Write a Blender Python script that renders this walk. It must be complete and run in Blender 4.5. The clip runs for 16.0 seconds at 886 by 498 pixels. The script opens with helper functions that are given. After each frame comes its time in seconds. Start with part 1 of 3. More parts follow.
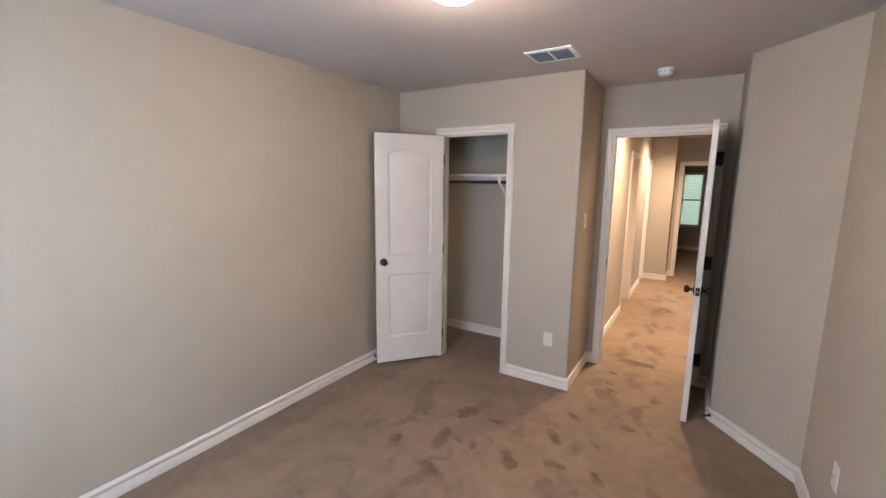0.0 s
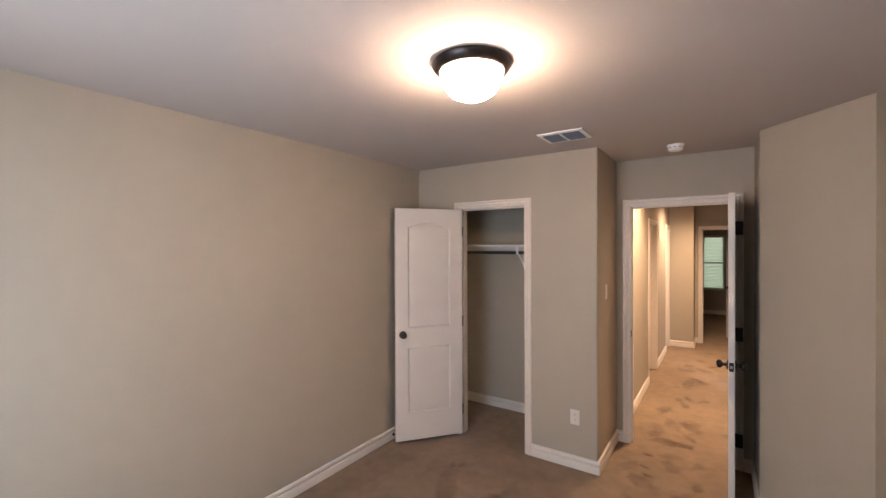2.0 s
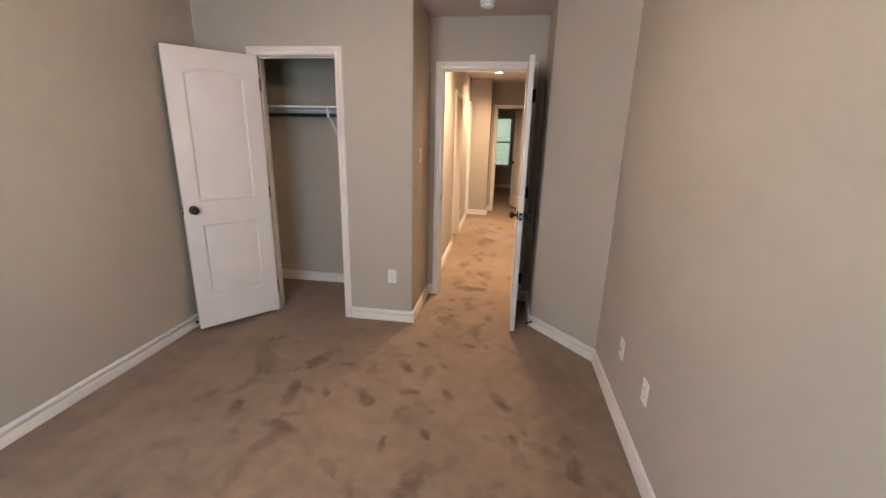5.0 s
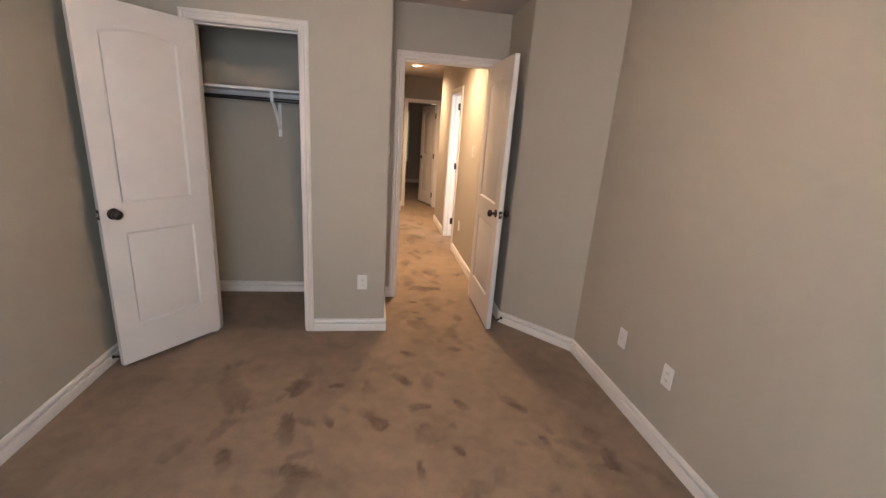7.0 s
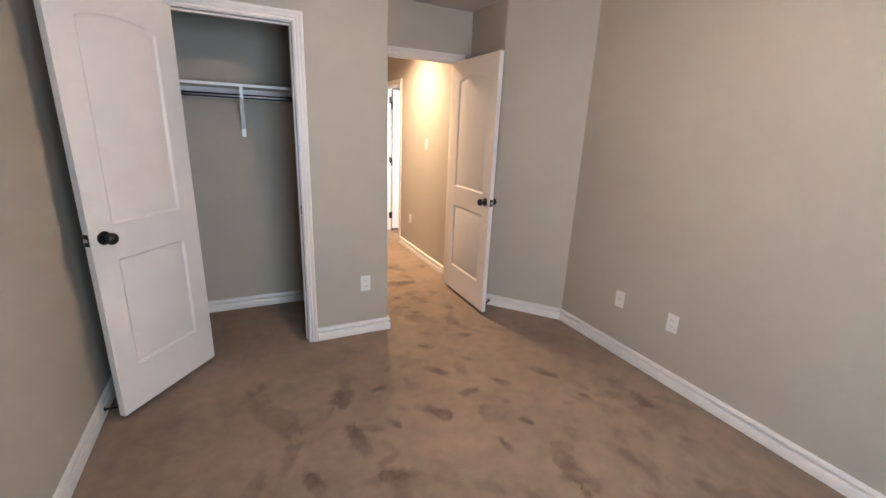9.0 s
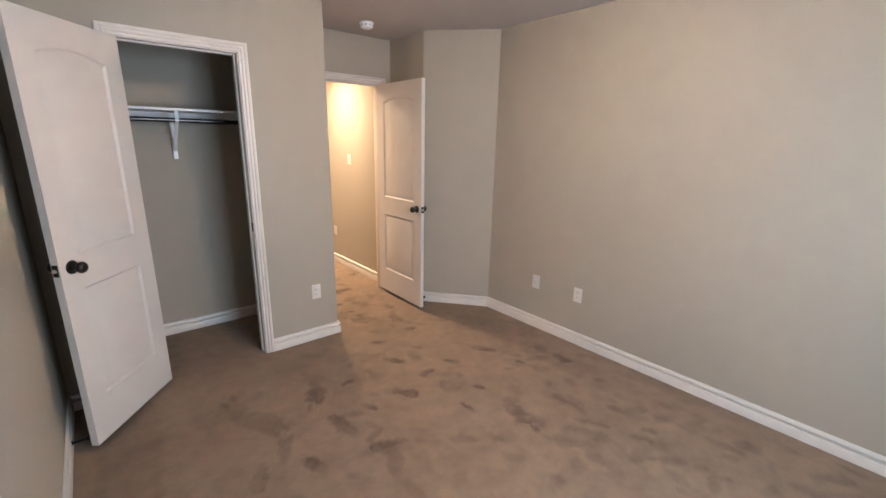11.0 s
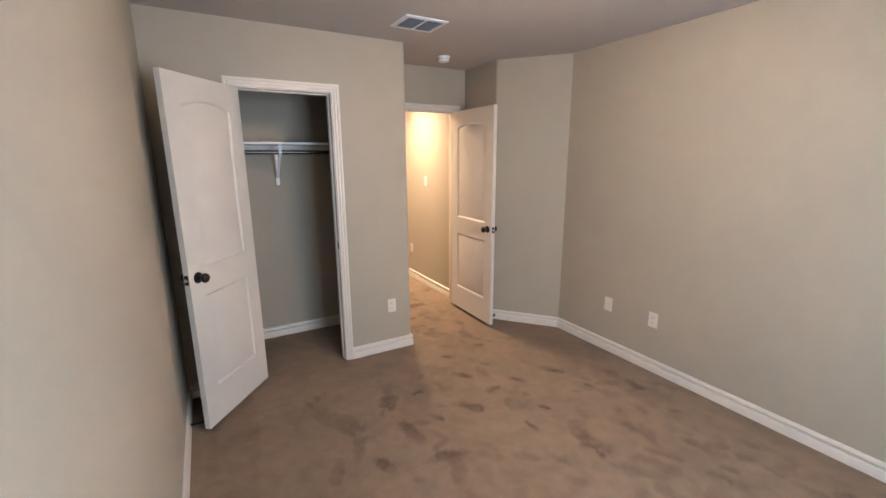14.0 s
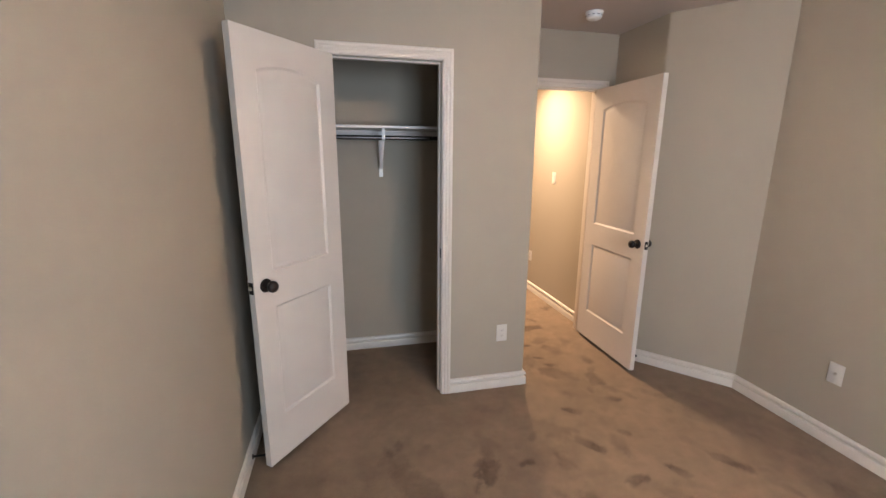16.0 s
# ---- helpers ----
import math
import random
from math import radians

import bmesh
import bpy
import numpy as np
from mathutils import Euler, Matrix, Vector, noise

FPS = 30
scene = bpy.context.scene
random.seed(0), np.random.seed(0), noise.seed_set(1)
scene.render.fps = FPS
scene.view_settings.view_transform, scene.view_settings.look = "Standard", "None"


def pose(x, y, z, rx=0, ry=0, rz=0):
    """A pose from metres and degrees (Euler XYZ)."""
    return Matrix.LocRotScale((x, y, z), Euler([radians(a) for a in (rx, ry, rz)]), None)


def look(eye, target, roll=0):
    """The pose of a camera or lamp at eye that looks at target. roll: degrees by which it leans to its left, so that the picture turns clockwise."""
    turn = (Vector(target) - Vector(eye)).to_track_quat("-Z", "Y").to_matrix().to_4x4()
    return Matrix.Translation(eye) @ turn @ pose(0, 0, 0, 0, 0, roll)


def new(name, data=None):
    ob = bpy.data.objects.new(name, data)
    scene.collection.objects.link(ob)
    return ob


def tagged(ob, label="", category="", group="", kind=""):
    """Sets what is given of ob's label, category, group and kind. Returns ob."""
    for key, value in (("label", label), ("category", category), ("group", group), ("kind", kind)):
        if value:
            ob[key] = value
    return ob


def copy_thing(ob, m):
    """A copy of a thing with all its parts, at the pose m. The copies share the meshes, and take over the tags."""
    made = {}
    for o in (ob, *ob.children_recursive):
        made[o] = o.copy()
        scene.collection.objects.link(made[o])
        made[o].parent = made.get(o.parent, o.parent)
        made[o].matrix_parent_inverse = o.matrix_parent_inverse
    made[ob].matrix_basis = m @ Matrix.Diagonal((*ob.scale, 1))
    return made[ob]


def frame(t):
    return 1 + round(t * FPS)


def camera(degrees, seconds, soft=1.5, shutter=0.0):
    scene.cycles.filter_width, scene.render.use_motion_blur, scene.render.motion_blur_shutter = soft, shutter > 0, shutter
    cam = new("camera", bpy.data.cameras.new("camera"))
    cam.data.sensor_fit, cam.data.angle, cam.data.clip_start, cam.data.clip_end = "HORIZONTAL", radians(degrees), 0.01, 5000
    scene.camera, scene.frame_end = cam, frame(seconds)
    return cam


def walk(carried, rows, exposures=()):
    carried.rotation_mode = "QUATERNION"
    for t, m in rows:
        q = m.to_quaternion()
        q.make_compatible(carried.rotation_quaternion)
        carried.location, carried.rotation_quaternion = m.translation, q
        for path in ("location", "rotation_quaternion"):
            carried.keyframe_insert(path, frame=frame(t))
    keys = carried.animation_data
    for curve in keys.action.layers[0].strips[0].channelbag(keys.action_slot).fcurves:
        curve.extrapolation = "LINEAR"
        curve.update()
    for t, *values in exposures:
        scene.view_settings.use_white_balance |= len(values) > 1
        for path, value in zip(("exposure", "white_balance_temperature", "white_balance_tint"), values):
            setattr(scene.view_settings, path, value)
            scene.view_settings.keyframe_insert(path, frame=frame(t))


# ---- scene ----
cam = camera(93.9, 16.0)
PATH = [
    (0, (0.325, 0.267, 1.653), (-0.712, 1.948, 1.337), 0.7),
    (0.5, (0.335, 0.251, 1.696), (-0.796, 1.891, 1.514), -0.2),
    (1, (0.323, 0.238, 1.719), (-0.835, 1.867, 1.642), -0.5),
    (1.5, (0.316, 0.243, 1.726), (-0.836, 1.876, 1.681), -0.3),
    (2, (0.317, 0.244, 1.728), (-0.803, 1.901, 1.716), -0.2),
    (2.5, (0.312, 0.257, 1.712), (-0.596, 2.039, 1.709), 0.2),
    (3, (0.298, 0.265, 1.693), (-0.39, 2.142, 1.65), 1.1),
    (3.5, (0.292, 0.281, 1.651), (-0.149, 2.22, 1.437), 1.4),
    (4, (0.286, 0.308, 1.601), (-0.029, 2.24, 1.19), 1.4),
    (4.5, (0.287, 0.326, 1.572), (-0.014, 2.239, 1.069), 1.4),
    (4.7, (0.275, 0.335, 1.561), (-0.014, 2.241, 1.027), 1.4),
    (6.8, (-0.467, 0.504, 1.542), (-0.247, 2.411, 0.982), 3.8),
    (7, (-0.552, 0.51, 1.535), (-0.224, 2.404, 0.984), 4.1),
    (7.5, (-0.74, 0.609, 1.52), (-0.347, 2.491, 0.97), 2.5),
    (8, (-0.944, 0.652, 1.531), (-0.321, 2.469, 0.975), 4.5),
    (8.5, (-1.202, 0.6, 1.533), (-0.372, 2.338, 0.994), 4.2),
    (9, (-1.397, 0.683, 1.511), (-0.545, 2.403, 0.952), 2.4),
    (9.5, (-1.578, 0.711, 1.535), (-0.563, 2.341, 0.977), 2.3),
    (9.7, (-1.659, 0.69, 1.539), (-0.527, 2.243, 0.986), 2.5),
    (12, (-1.881, 0.425, 1.593), (-0.618, 1.892, 1.093), 1.0),
    (12.5, (-1.886, 0.395, 1.602), (-0.641, 1.878, 1.101), 1.4),
    (13, (-1.914, 0.35, 1.613), (-0.665, 1.834, 1.125), 1.3),
    (13.5, (-1.916, 0.357, 1.618), (-0.69, 1.861, 1.131), 1.5),
    (14, (-1.897, 0.379, 1.621), (-0.932, 2.076, 1.187), -0.3),
    (14.5, (-1.876, 0.44, 1.608), (-1.163, 2.262, 1.193), -0.8),
    (15, (-1.856, 0.606, 1.602), (-1.231, 2.463, 1.204), -0.4),
    (15.5, (-1.783, 0.806, 1.57), (-1.274, 2.696, 1.157), -0.1),
    (16, (-1.619, 1.063, 1.553), (-1.166, 2.96, 1.11), 0.4),
]
EXPOSURES = [
    (0, 0.12, 6320, 17.8),
    (0.5, -0.22, 6567, 20.9),
    (1.5, -0.22, 7001, 22.5),
    (2.5, -0.22, 7271, 24.6),
    (3.5, -0.15, 7220, 21.5),
    (4, -0.25, 7079, 21.4),
    (4.5, -0.01, 6745, 19.1),
    (7, -0.23, 6950, 19.3),
    (7.5, 0.00, 6582, 17.4),
    (8, 0.00, 6381, 17.0),
    (8.5, 0.03, 6270, 16.9),
    (9.5, 0.20, 6350, 16.3),
    (12.5, 0.03, 6594, 16.5),
    (13.5, 0.06, 6639, 15.2),
    (15, 0.12, 6590, 16.5),
    (16, 0.02, 6775, 17.6),
]
walk(cam, [(t, look(eye, target, roll)) for t, eye, target, roll in PATH], EXPOSURES)

# ---- world, lights, exposure ----
world = bpy.data.worlds.new("world")
scene.world = world
world.use_nodes = True
_sky = world.node_tree.nodes.new("ShaderNodeTexSky")
_sky.sky_type = "NISHITA"
_sky.sun_disc = False
_sky.sun_elevation, _sky.sun_rotation = radians(40), radians(200)
world.node_tree.links.new(_sky.outputs[0], world.node_tree.nodes["Background"].inputs[0])
world.node_tree.nodes["Background"].inputs[1].default_value = 0.08

H = 2.472           # ceiling height
T = 0.115           # wall thickness


def window_light(name, m, w, h, watts, colour):
    """Sky light that enters by a window's opening."""
    d = bpy.data.lights.new(name, "AREA")
    d.shape, d.size, d.size_y, d.energy, d.color = "RECTANGLE", w, h, watts, colour
    ob = new(name, d)
    ob.matrix_world = m
    return ob


window_light("window_daylight", pose(-0.78, -0.47, 1.45, 82, 0, 0), 1.15, 1.25, 76, (0.64, 0.83, 1.0))
# the second lamp stands in an unseen, added window, aimed at door_5
window_light("side_room_daylight", pose(1.40, 4.79, 1.45, 90, 0, 0), 0.76, 1.1, 72, (0.86, 0.93, 1.0))
LAMP_GLOW, CAN_GLOW, CAN_WATTS = 188.0, 30.0, 405.0
LAMP_COLOUR, CAN_COLOUR = (1.0, 0.80, 0.61), (1.0, 0.745, 0.485)


# ---- materials ----
def material(name, base=(0.5, 0.5, 0.5), rough=0.6, metal=0.0, vary=0.0, vary_scale=3.0, bump=0.0, bump_scale=200.0, bump_detail=3.0, spec=0.5):
    m = bpy.data.materials.new(name)
    m.use_nodes = True
    nt = m.node_tree
    b = nt.nodes["Principled BSDF"]
    b.inputs["Base Color"].default_value = (*base, 1)
    b.inputs["Roughness"].default_value, b.inputs["Metallic"].default_value = rough, metal
    b.inputs["Specular IOR Level"].default_value = spec
    co = nt.nodes.new("ShaderNodeTexCoord")
    if vary:
        n = nt.nodes.new("ShaderNodeTexNoise")
        n.inputs["Scale"].default_value, n.inputs["Detail"].default_value = vary_scale, 6
        nt.links.new(co.outputs["Object"], n.inputs["Vector"])
        r = nt.nodes.new("ShaderNodeMapRange")
        r.inputs[1].default_value, r.inputs[2].default_value = 0.3, 0.7
        r.inputs[3].default_value, r.inputs[4].default_value = 1 - vary, 1 + vary
        nt.links.new(n.outputs["Fac"], r.inputs[0])
        mul = nt.nodes.new("ShaderNodeVectorMath")
        mul.operation = "SCALE"
        mul.inputs[0].default_value = base
        nt.links.new(r.outputs[0], mul.inputs["Scale"])
        nt.links.new(mul.outputs[0], b.inputs["Base Color"])
        rr = nt.nodes.new("ShaderNodeMapRange")
        rr.inputs[3].default_value, rr.inputs[4].default_value = max(rough - 0.08, 0), min(rough + 0.08, 1)
        nt.links.new(n.outputs["Fac"], rr.inputs[0])
        nt.links.new(rr.outputs[0], b.inputs["Roughness"])
    if bump:
        n = nt.nodes.new("ShaderNodeTexNoise")
        n.inputs["Scale"].default_value, n.inputs["Detail"].default_value = bump_scale, bump_detail
        nt.links.new(co.outputs["Object"], n.inputs["Vector"])
        bp = nt.nodes.new("ShaderNodeBump")
        bp.inputs["Strength"].default_value, bp.inputs["Distance"].default_value = bump, 0.002
        nt.links.new(n.outputs["Fac"], bp.inputs["Height"])
        nt.links.new(bp.outputs[0], b.inputs["Normal"])
    return m


def glow(name, colour, strength):
    m = bpy.data.materials.new(name)
    m.use_nodes = True
    b = m.node_tree.nodes["Principled BSDF"]
    b.inputs["Base Color"].default_value = (0.8, 0.8, 0.8, 1)
    b.inputs["Emission Color"].default_value = (*colour, 1)
    b.inputs["Emission Strength"].default_value = strength
    return m


WALL = material("wall_paint", (0.360, 0.315, 0.254), 0.62, vary=0.02, vary_scale=1.3, bump=0.22, bump_scale=95, spec=0.35)
CEIL = material("ceiling_paint", (0.51, 0.458, 0.424), 0.8, vary=0.02, vary_scale=1.1, bump=0.35, bump_scale=70, spec=0.2)
TRIM = material("trim_paint", (0.625, 0.565, 0.505), 0.38, vary=0.03, vary_scale=6, bump=0.06, bump_scale=60)
DOOR = material("door_paint", (0.60, 0.543, 0.488), 0.5, vary=0.02, vary_scale=5, bump=0.10, bump_scale=150)
BRONZE = material("oil_rubbed_bronze", (0.022, 0.017, 0.015), 0.34, 0.6, vary=0.25, vary_scale=30)
BLACK = material("black_steel", (0.015, 0.013, 0.012), 0.45, 0.5, vary=0.2, vary_scale=40)
NICKEL = material("latch_metal", (0.55, 0.53, 0.50), 0.3, 1.0, vary=0.1, vary_scale=50)
PLASTIC = material("white_plastic", (0.82, 0.81, 0.80), 0.38, vary=0.02, vary_scale=9)
PLATE = material("plate_plastic", (0.60, 0.575, 0.54), 0.42, vary=0.03, vary_scale=9)
SLOT = material("dark_slot", (0.03, 0.03, 0.03), 0.6, vary=0.1, vary_scale=20)
# dark colour in place of the shade inside the duct
THROAT_SHADE = material("vent_throat_shade", (0.07, 0.075, 0.09), 0.7, vary=0.1, vary_scale=20)
# the vent's white enamel with the blades' shade mixed into the colour
SHADED_LOUVRE = material("shaded_louvre_enamel", (0.38, 0.40, 0.44), 0.45, vary=0.05, vary_scale=20)
VENTW = material("vent_enamel", (0.80, 0.80, 0.80), 0.42, vary=0.03, vary_scale=20)
SHELF = material("shelf_paint", (0.74, 0.72, 0.70), 0.42, vary=0.03, vary_scale=8)
ROD = material("closet_rod_metal", (0.10, 0.095, 0.095), 0.30, 1.0, vary=0.1, vary_scale=30)
RUBBER = material("black_rubber", (0.02, 0.02, 0.02), 0.8, vary=0.15, vary_scale=40)
DOME = glow("lit_glass_dome", LAMP_COLOUR, LAMP_GLOW)
# the bowl's glow is lowered towards the rim to weaken the halo on the ceiling
_dn = DOME.node_tree
_dc, _dx, _dr = _dn.nodes.new("ShaderNodeTexCoord"), _dn.nodes.new("ShaderNodeSeparateXYZ"), _dn.nodes.new("ShaderNodeMapRange")
_dr.inputs[1].default_value, _dr.inputs[2].default_value, _dr.inputs[3].default_value, _dr.inputs[4].default_value = -0.035, -0.14, LAMP_GLOW * 0.64, LAMP_GLOW
_dn.links.new(_dc.outputs["Object"], _dx.inputs[0])
_dn.links.new(_dx.outputs["Z"], _dr.inputs[0])
_dn.links.new(_dr.outputs[0], _dn.nodes["Principled BSDF"].inputs["Emission Strength"])
FAR_GLOW = glow("lit_small_bowl", (1.0, 0.70, 0.42), 22.0)
CAN = glow("lit_can_lens", CAN_COLOUR, CAN_GLOW)
BLIND = material("blind_vinyl", (0.75, 0.78, 0.74), 0.5, vary=0.02, vary_scale=10)
_bn = BLIND.node_tree
_bt = _bn.nodes.new("ShaderNodeBsdfTranslucent")
_bt.inputs[0].default_value = (0.7, 0.78, 0.7, 1)
_bm = _bn.nodes.new("ShaderNodeMixShader")
_bn.links.new(_bn.nodes["Principled BSDF"].outputs[0], _bm.inputs[1])
_bn.links.new(_bt.outputs[0], _bm.inputs[2])
_bn.links.new(_bm.outputs[0], _bn.nodes["Material Output"].inputs[0])
BACK = glow("garden_haze", (0.66, 0.90, 0.70), 2.4)

GLASS = bpy.data.materials.new("window_glass")
GLASS.use_nodes = True
_g = GLASS.node_tree.nodes["Principled BSDF"]
_g.inputs["Transmission Weight"].default_value, _g.inputs["Roughness"].default_value = 1.0, 0.02


def carpet_material():
    """Cut-pile carpet: the pile leans in patches and is trodden down where the attribute 'nap' is high."""
    m = bpy.data.materials.new("carpet_pile")
    m.use_nodes = True
    nt = m.node_tree
    b = nt.nodes["Principled BSDF"]
    b.inputs["Roughness"].default_value = 0.95
    b.inputs["Specular IOR Level"].default_value = 0.03
    b.inputs["Sheen Weight"].default_value = 0.07
    b.inputs["Sheen Roughness"].default_value = 0.5
    co = nt.nodes.new("ShaderNodeTexCoord")
    nap = nt.nodes.new("ShaderNodeAttribute")
    nap.attribute_name = "nap"

    def noise_node(scale, detail, rough=0.6):
        n = nt.nodes.new("ShaderNodeTexNoise")
        n.inputs["Scale"].default_value, n.inputs["Detail"].default_value, n.inputs["Roughness"].default_value = scale, detail, rough
        nt.links.new(co.outputs["Object"], n.inputs["Vector"])
        return n

    def calc(op, a, c):
        n = nt.nodes.new("ShaderNodeMath")
        n.operation = op
        for i, v in enumerate((a, c)):
            if isinstance(v, (int, float)):
                n.inputs[i].default_value = v
            else:
                nt.links.new(v, n.inputs[i])
        return n.outputs[0]
    fibre, tuft = noise_node(620, 2), noise_node(170, 3)
    patch = noise_node(2.6, 5)
    pr = nt.nodes.new("ShaderNodeMapRange")
    pr.inputs[1].default_value, pr.inputs[2].default_value, pr.inputs[3].default_value, pr.inputs[4].default_value = 0.36, 0.64, -0.09, 0.07
    nt.links.new(patch.outputs["Fac"], pr.inputs[0])
    v = calc("ADD", 1.0, pr.outputs[0])
    mottle = noise_node(11, 4, 0.65)
    mr = nt.nodes.new("ShaderNodeMapRange")
    mr.inputs[1].default_value, mr.inputs[2].default_value, mr.inputs[3].default_value, mr.inputs[4].default_value = 0.38, 0.66, 0.05, -0.10
    nt.links.new(mottle.outputs["Fac"], mr.inputs[0])
    v = calc("ADD", v, mr.outputs[0])
    v = calc("SUBTRACT", v, calc("MULTIPLY", nap.outputs["Fac"], 0.66))
    v = calc("MULTIPLY", v, calc("ADD", 0.80, calc("MULTIPLY", tuft.outputs["Fac"], 0.40)))
    v = calc("MULTIPLY", v, calc("ADD", 0.86, calc("MULTIPLY", fibre.outputs["Fac"], 0.28)))
    sc = nt.nodes.new("ShaderNodeVectorMath")
    sc.operation = "SCALE"
    sc.inputs[0].default_value = CARPET_COLOUR
    nt.links.new(v, sc.inputs["Scale"])
    nt.links.new(sc.outputs[0], b.inputs["Base Color"])
    bp = nt.nodes.new("ShaderNodeBump")
    bp.inputs["Strength"].default_value, bp.inputs["Distance"].default_value = 0.7, 0.004
    nt.links.new(calc("ADD", fibre.outputs["Fac"], tuft.outputs["Fac"]), bp.inputs["Height"])
    nt.links.new(bp.outputs[0], b.inputs["Normal"])
    return m


CARPET_COLOUR = (0.228, 0.162, 0.111)
CARPET = carpet_material()


# ---- mesh helpers ----
def part(name, bm, mat, parent=None, label="", smooth=0.0):
    """Links a bmesh as one mesh object, under a thing or a part if one is given. smooth: the angle in degrees up to which edges are shaded soft."""
    bmesh.ops.recalc_face_normals(bm, faces=bm.faces)
    me = bpy.data.meshes.new(name)
    if smooth:
        for f in bm.faces:
            f.smooth = True
        for e in bm.edges:
            if len(e.link_faces) != 2 or e.calc_face_angle(0) > radians(smooth):
                e.smooth = False
    bm.to_mesh(me)
    bm.free()
    me.materials.append(mat)
    ob = new(name, me)
    if parent:
        ob.parent = parent
    if label:
        ob["label"] = label
    return ob


def structure(name, bm, mat, label, category, smooth=0.0):
    return tagged(part(name, bm, mat, None, "", smooth), label, category, kind="structure")


def thing(name, m, label, category, group="", kind=""):
    ob = new(name)
    ob.matrix_world = m
    return tagged(ob, label, category, group, kind)


def hexa(bm, x0, x1, y0, y1, z0, z1, bevel=0.0, segs=2):
    """Adds a block, its edges rounded by bevel."""
    vs = [bm.verts.new((x, y, z)) for x in (x0, x1) for y in (y0, y1) for z in (z0, z1)]
    fs = [bm.faces.new([vs[i] for i in q]) for q in ((0, 1, 3, 2), (4, 6, 7, 5), (0, 4, 5, 1), (2, 3, 7, 6), (0, 2, 6, 4), (1, 5, 7, 3))]
    if bevel:
        es = {e for f in fs for e in f.edges}
        bmesh.ops.bevel(bm, geom=list(es), offset=bevel, segments=segs, affect="EDGES", profile=0.6)
    return bm


def block(*a, **k):
    return hexa(bmesh.new(), *a, **k)


def prism(bm, pts, z0, z1):
    """Adds an upright solid on a plan outline."""
    lo = [bm.verts.new((x, y, z0)) for x, y in pts]
    hi = [bm.verts.new((x, y, z1)) for x, y in pts]
    n = len(pts)
    for i in range(n):
        j = (i + 1) % n
        bm.faces.new((lo[i], lo[j], hi[j], hi[i]))
    bm.faces.new(hi)
    bm.faces.new(lo[::-1])
    return bm


def rounded(p, a, b, r, n=5):
    """The points of an arc of about radius r at the corner p between the corners a and b."""
    p, a, b = Vector(p), Vector(a), Vector(b)
    u, v = (a - p).normalized() * r, (b - p).normalized() * r
    out = []
    for i in range(n + 1):
        t = i / n
        q = p + u * (1 - t) ** 2 + v * t ** 2
        out.append((q.x, q.y))
    return out


def sweep(bm, path, profile, place, closed=False):
    """Draws a profile of (outwards, up) along a 2D path with mitred corners; outwards is to the left of the way. place maps (u, v, up) into space."""
    pts = [Vector(p) for p in path]
    n = len(pts)
    rings = []
    for i, p in enumerate(pts):
        d0 = (p - pts[i - 1]).normalized() if i or closed else None
        d1 = (pts[(i + 1) % n] - p).normalized() if i < n - 1 or closed else None
        d0, d1 = d0 or d1, d1 or d0
        n0, n1 = Vector((-d0.y, d0.x)), Vector((-d1.y, d1.x))
        m = (n0 + n1) / (1 + n0.dot(n1))
        rings.append([bm.verts.new(place(p.x + m.x * a, p.y + m.y * a, b)) for a, b in profile])
    k = len(profile)
    for i in range(n if closed else n - 1):
        r, s = rings[i], rings[(i + 1) % n]
        for j in range(k):
            bm.faces.new((r[j], r[(j + 1) % k], s[(j + 1) % k], s[j]))
    if not closed:
        bm.faces.new(rings[0])
        bm.faces.new(rings[-1][::-1])
    return bm


def lathe(bm, profile, m, segs=24):
    """Turns a profile of (radius, along) about the local z axis of m."""
    rings = []
    for r, z in profile:
        if r < 1e-6:
            rings.append([bm.verts.new(m @ Vector((0, 0, z)))])
        else:
            rings.append([bm.verts.new(m @ Vector((r * math.cos(2 * math.pi * i / segs), r * math.sin(2 * math.pi * i / segs), z))) for i in range(segs)])
    for a, b in zip(rings, rings[1:]):
        for i in range(segs):
            j = (i + 1) % segs
            q = [a[i % len(a)], a[j % len(a)], b[j % len(b)], b[i % len(b)]]
            q = list(dict.fromkeys(q))
            if len(q) > 2:
                bm.faces.new(q)
    return bm


BASE = ((0, 0), (0.017, 0), (0.017, 0.050), (0.014, 0.056), (0.002, 0.058), (0.002, 0.071), (0.015, 0.072), (0.017, 0.079), (0.012, 0.092), (0.004, 0.097), (0, 0.097))
CASE = ((0, -0.002), (0, 0.010), (0.003, 0.012), (0.016, 0.012), (0.020, 0.016), (0.027, 0.0165), (0.031, 0.013), (0.036, 0.0135), (0.040, 0.018), (0.051, 0.019), (0.056, 0.016), (0.057, -0.002))


def baseboard(path, label="white stepped wooden baseboard along the carpet"):
    return structure("baseboard", sweep(bmesh.new(), path, BASE, lambda u, v, w: (u, v, w + 0.001)), TRIM, label, "baseboard", 30)


# ---- doors ----
def panel_loop(u0, u1, v0, v1, rise, d):
    """A door panel's outline, drawn in by d; its head is bowed up by rise."""
    pts = [(u0 + d, v0 + d), (u1 - d, v0 + d)]
    n = 12 if rise else 1
    for i in range(n + 1):
        s = i / n
        pts.append((u1 - d + (u0 - u1 + 2 * d) * s, v1 - rise - d + rise * (1 - (2 * s - 1) ** 2)))
    return pts


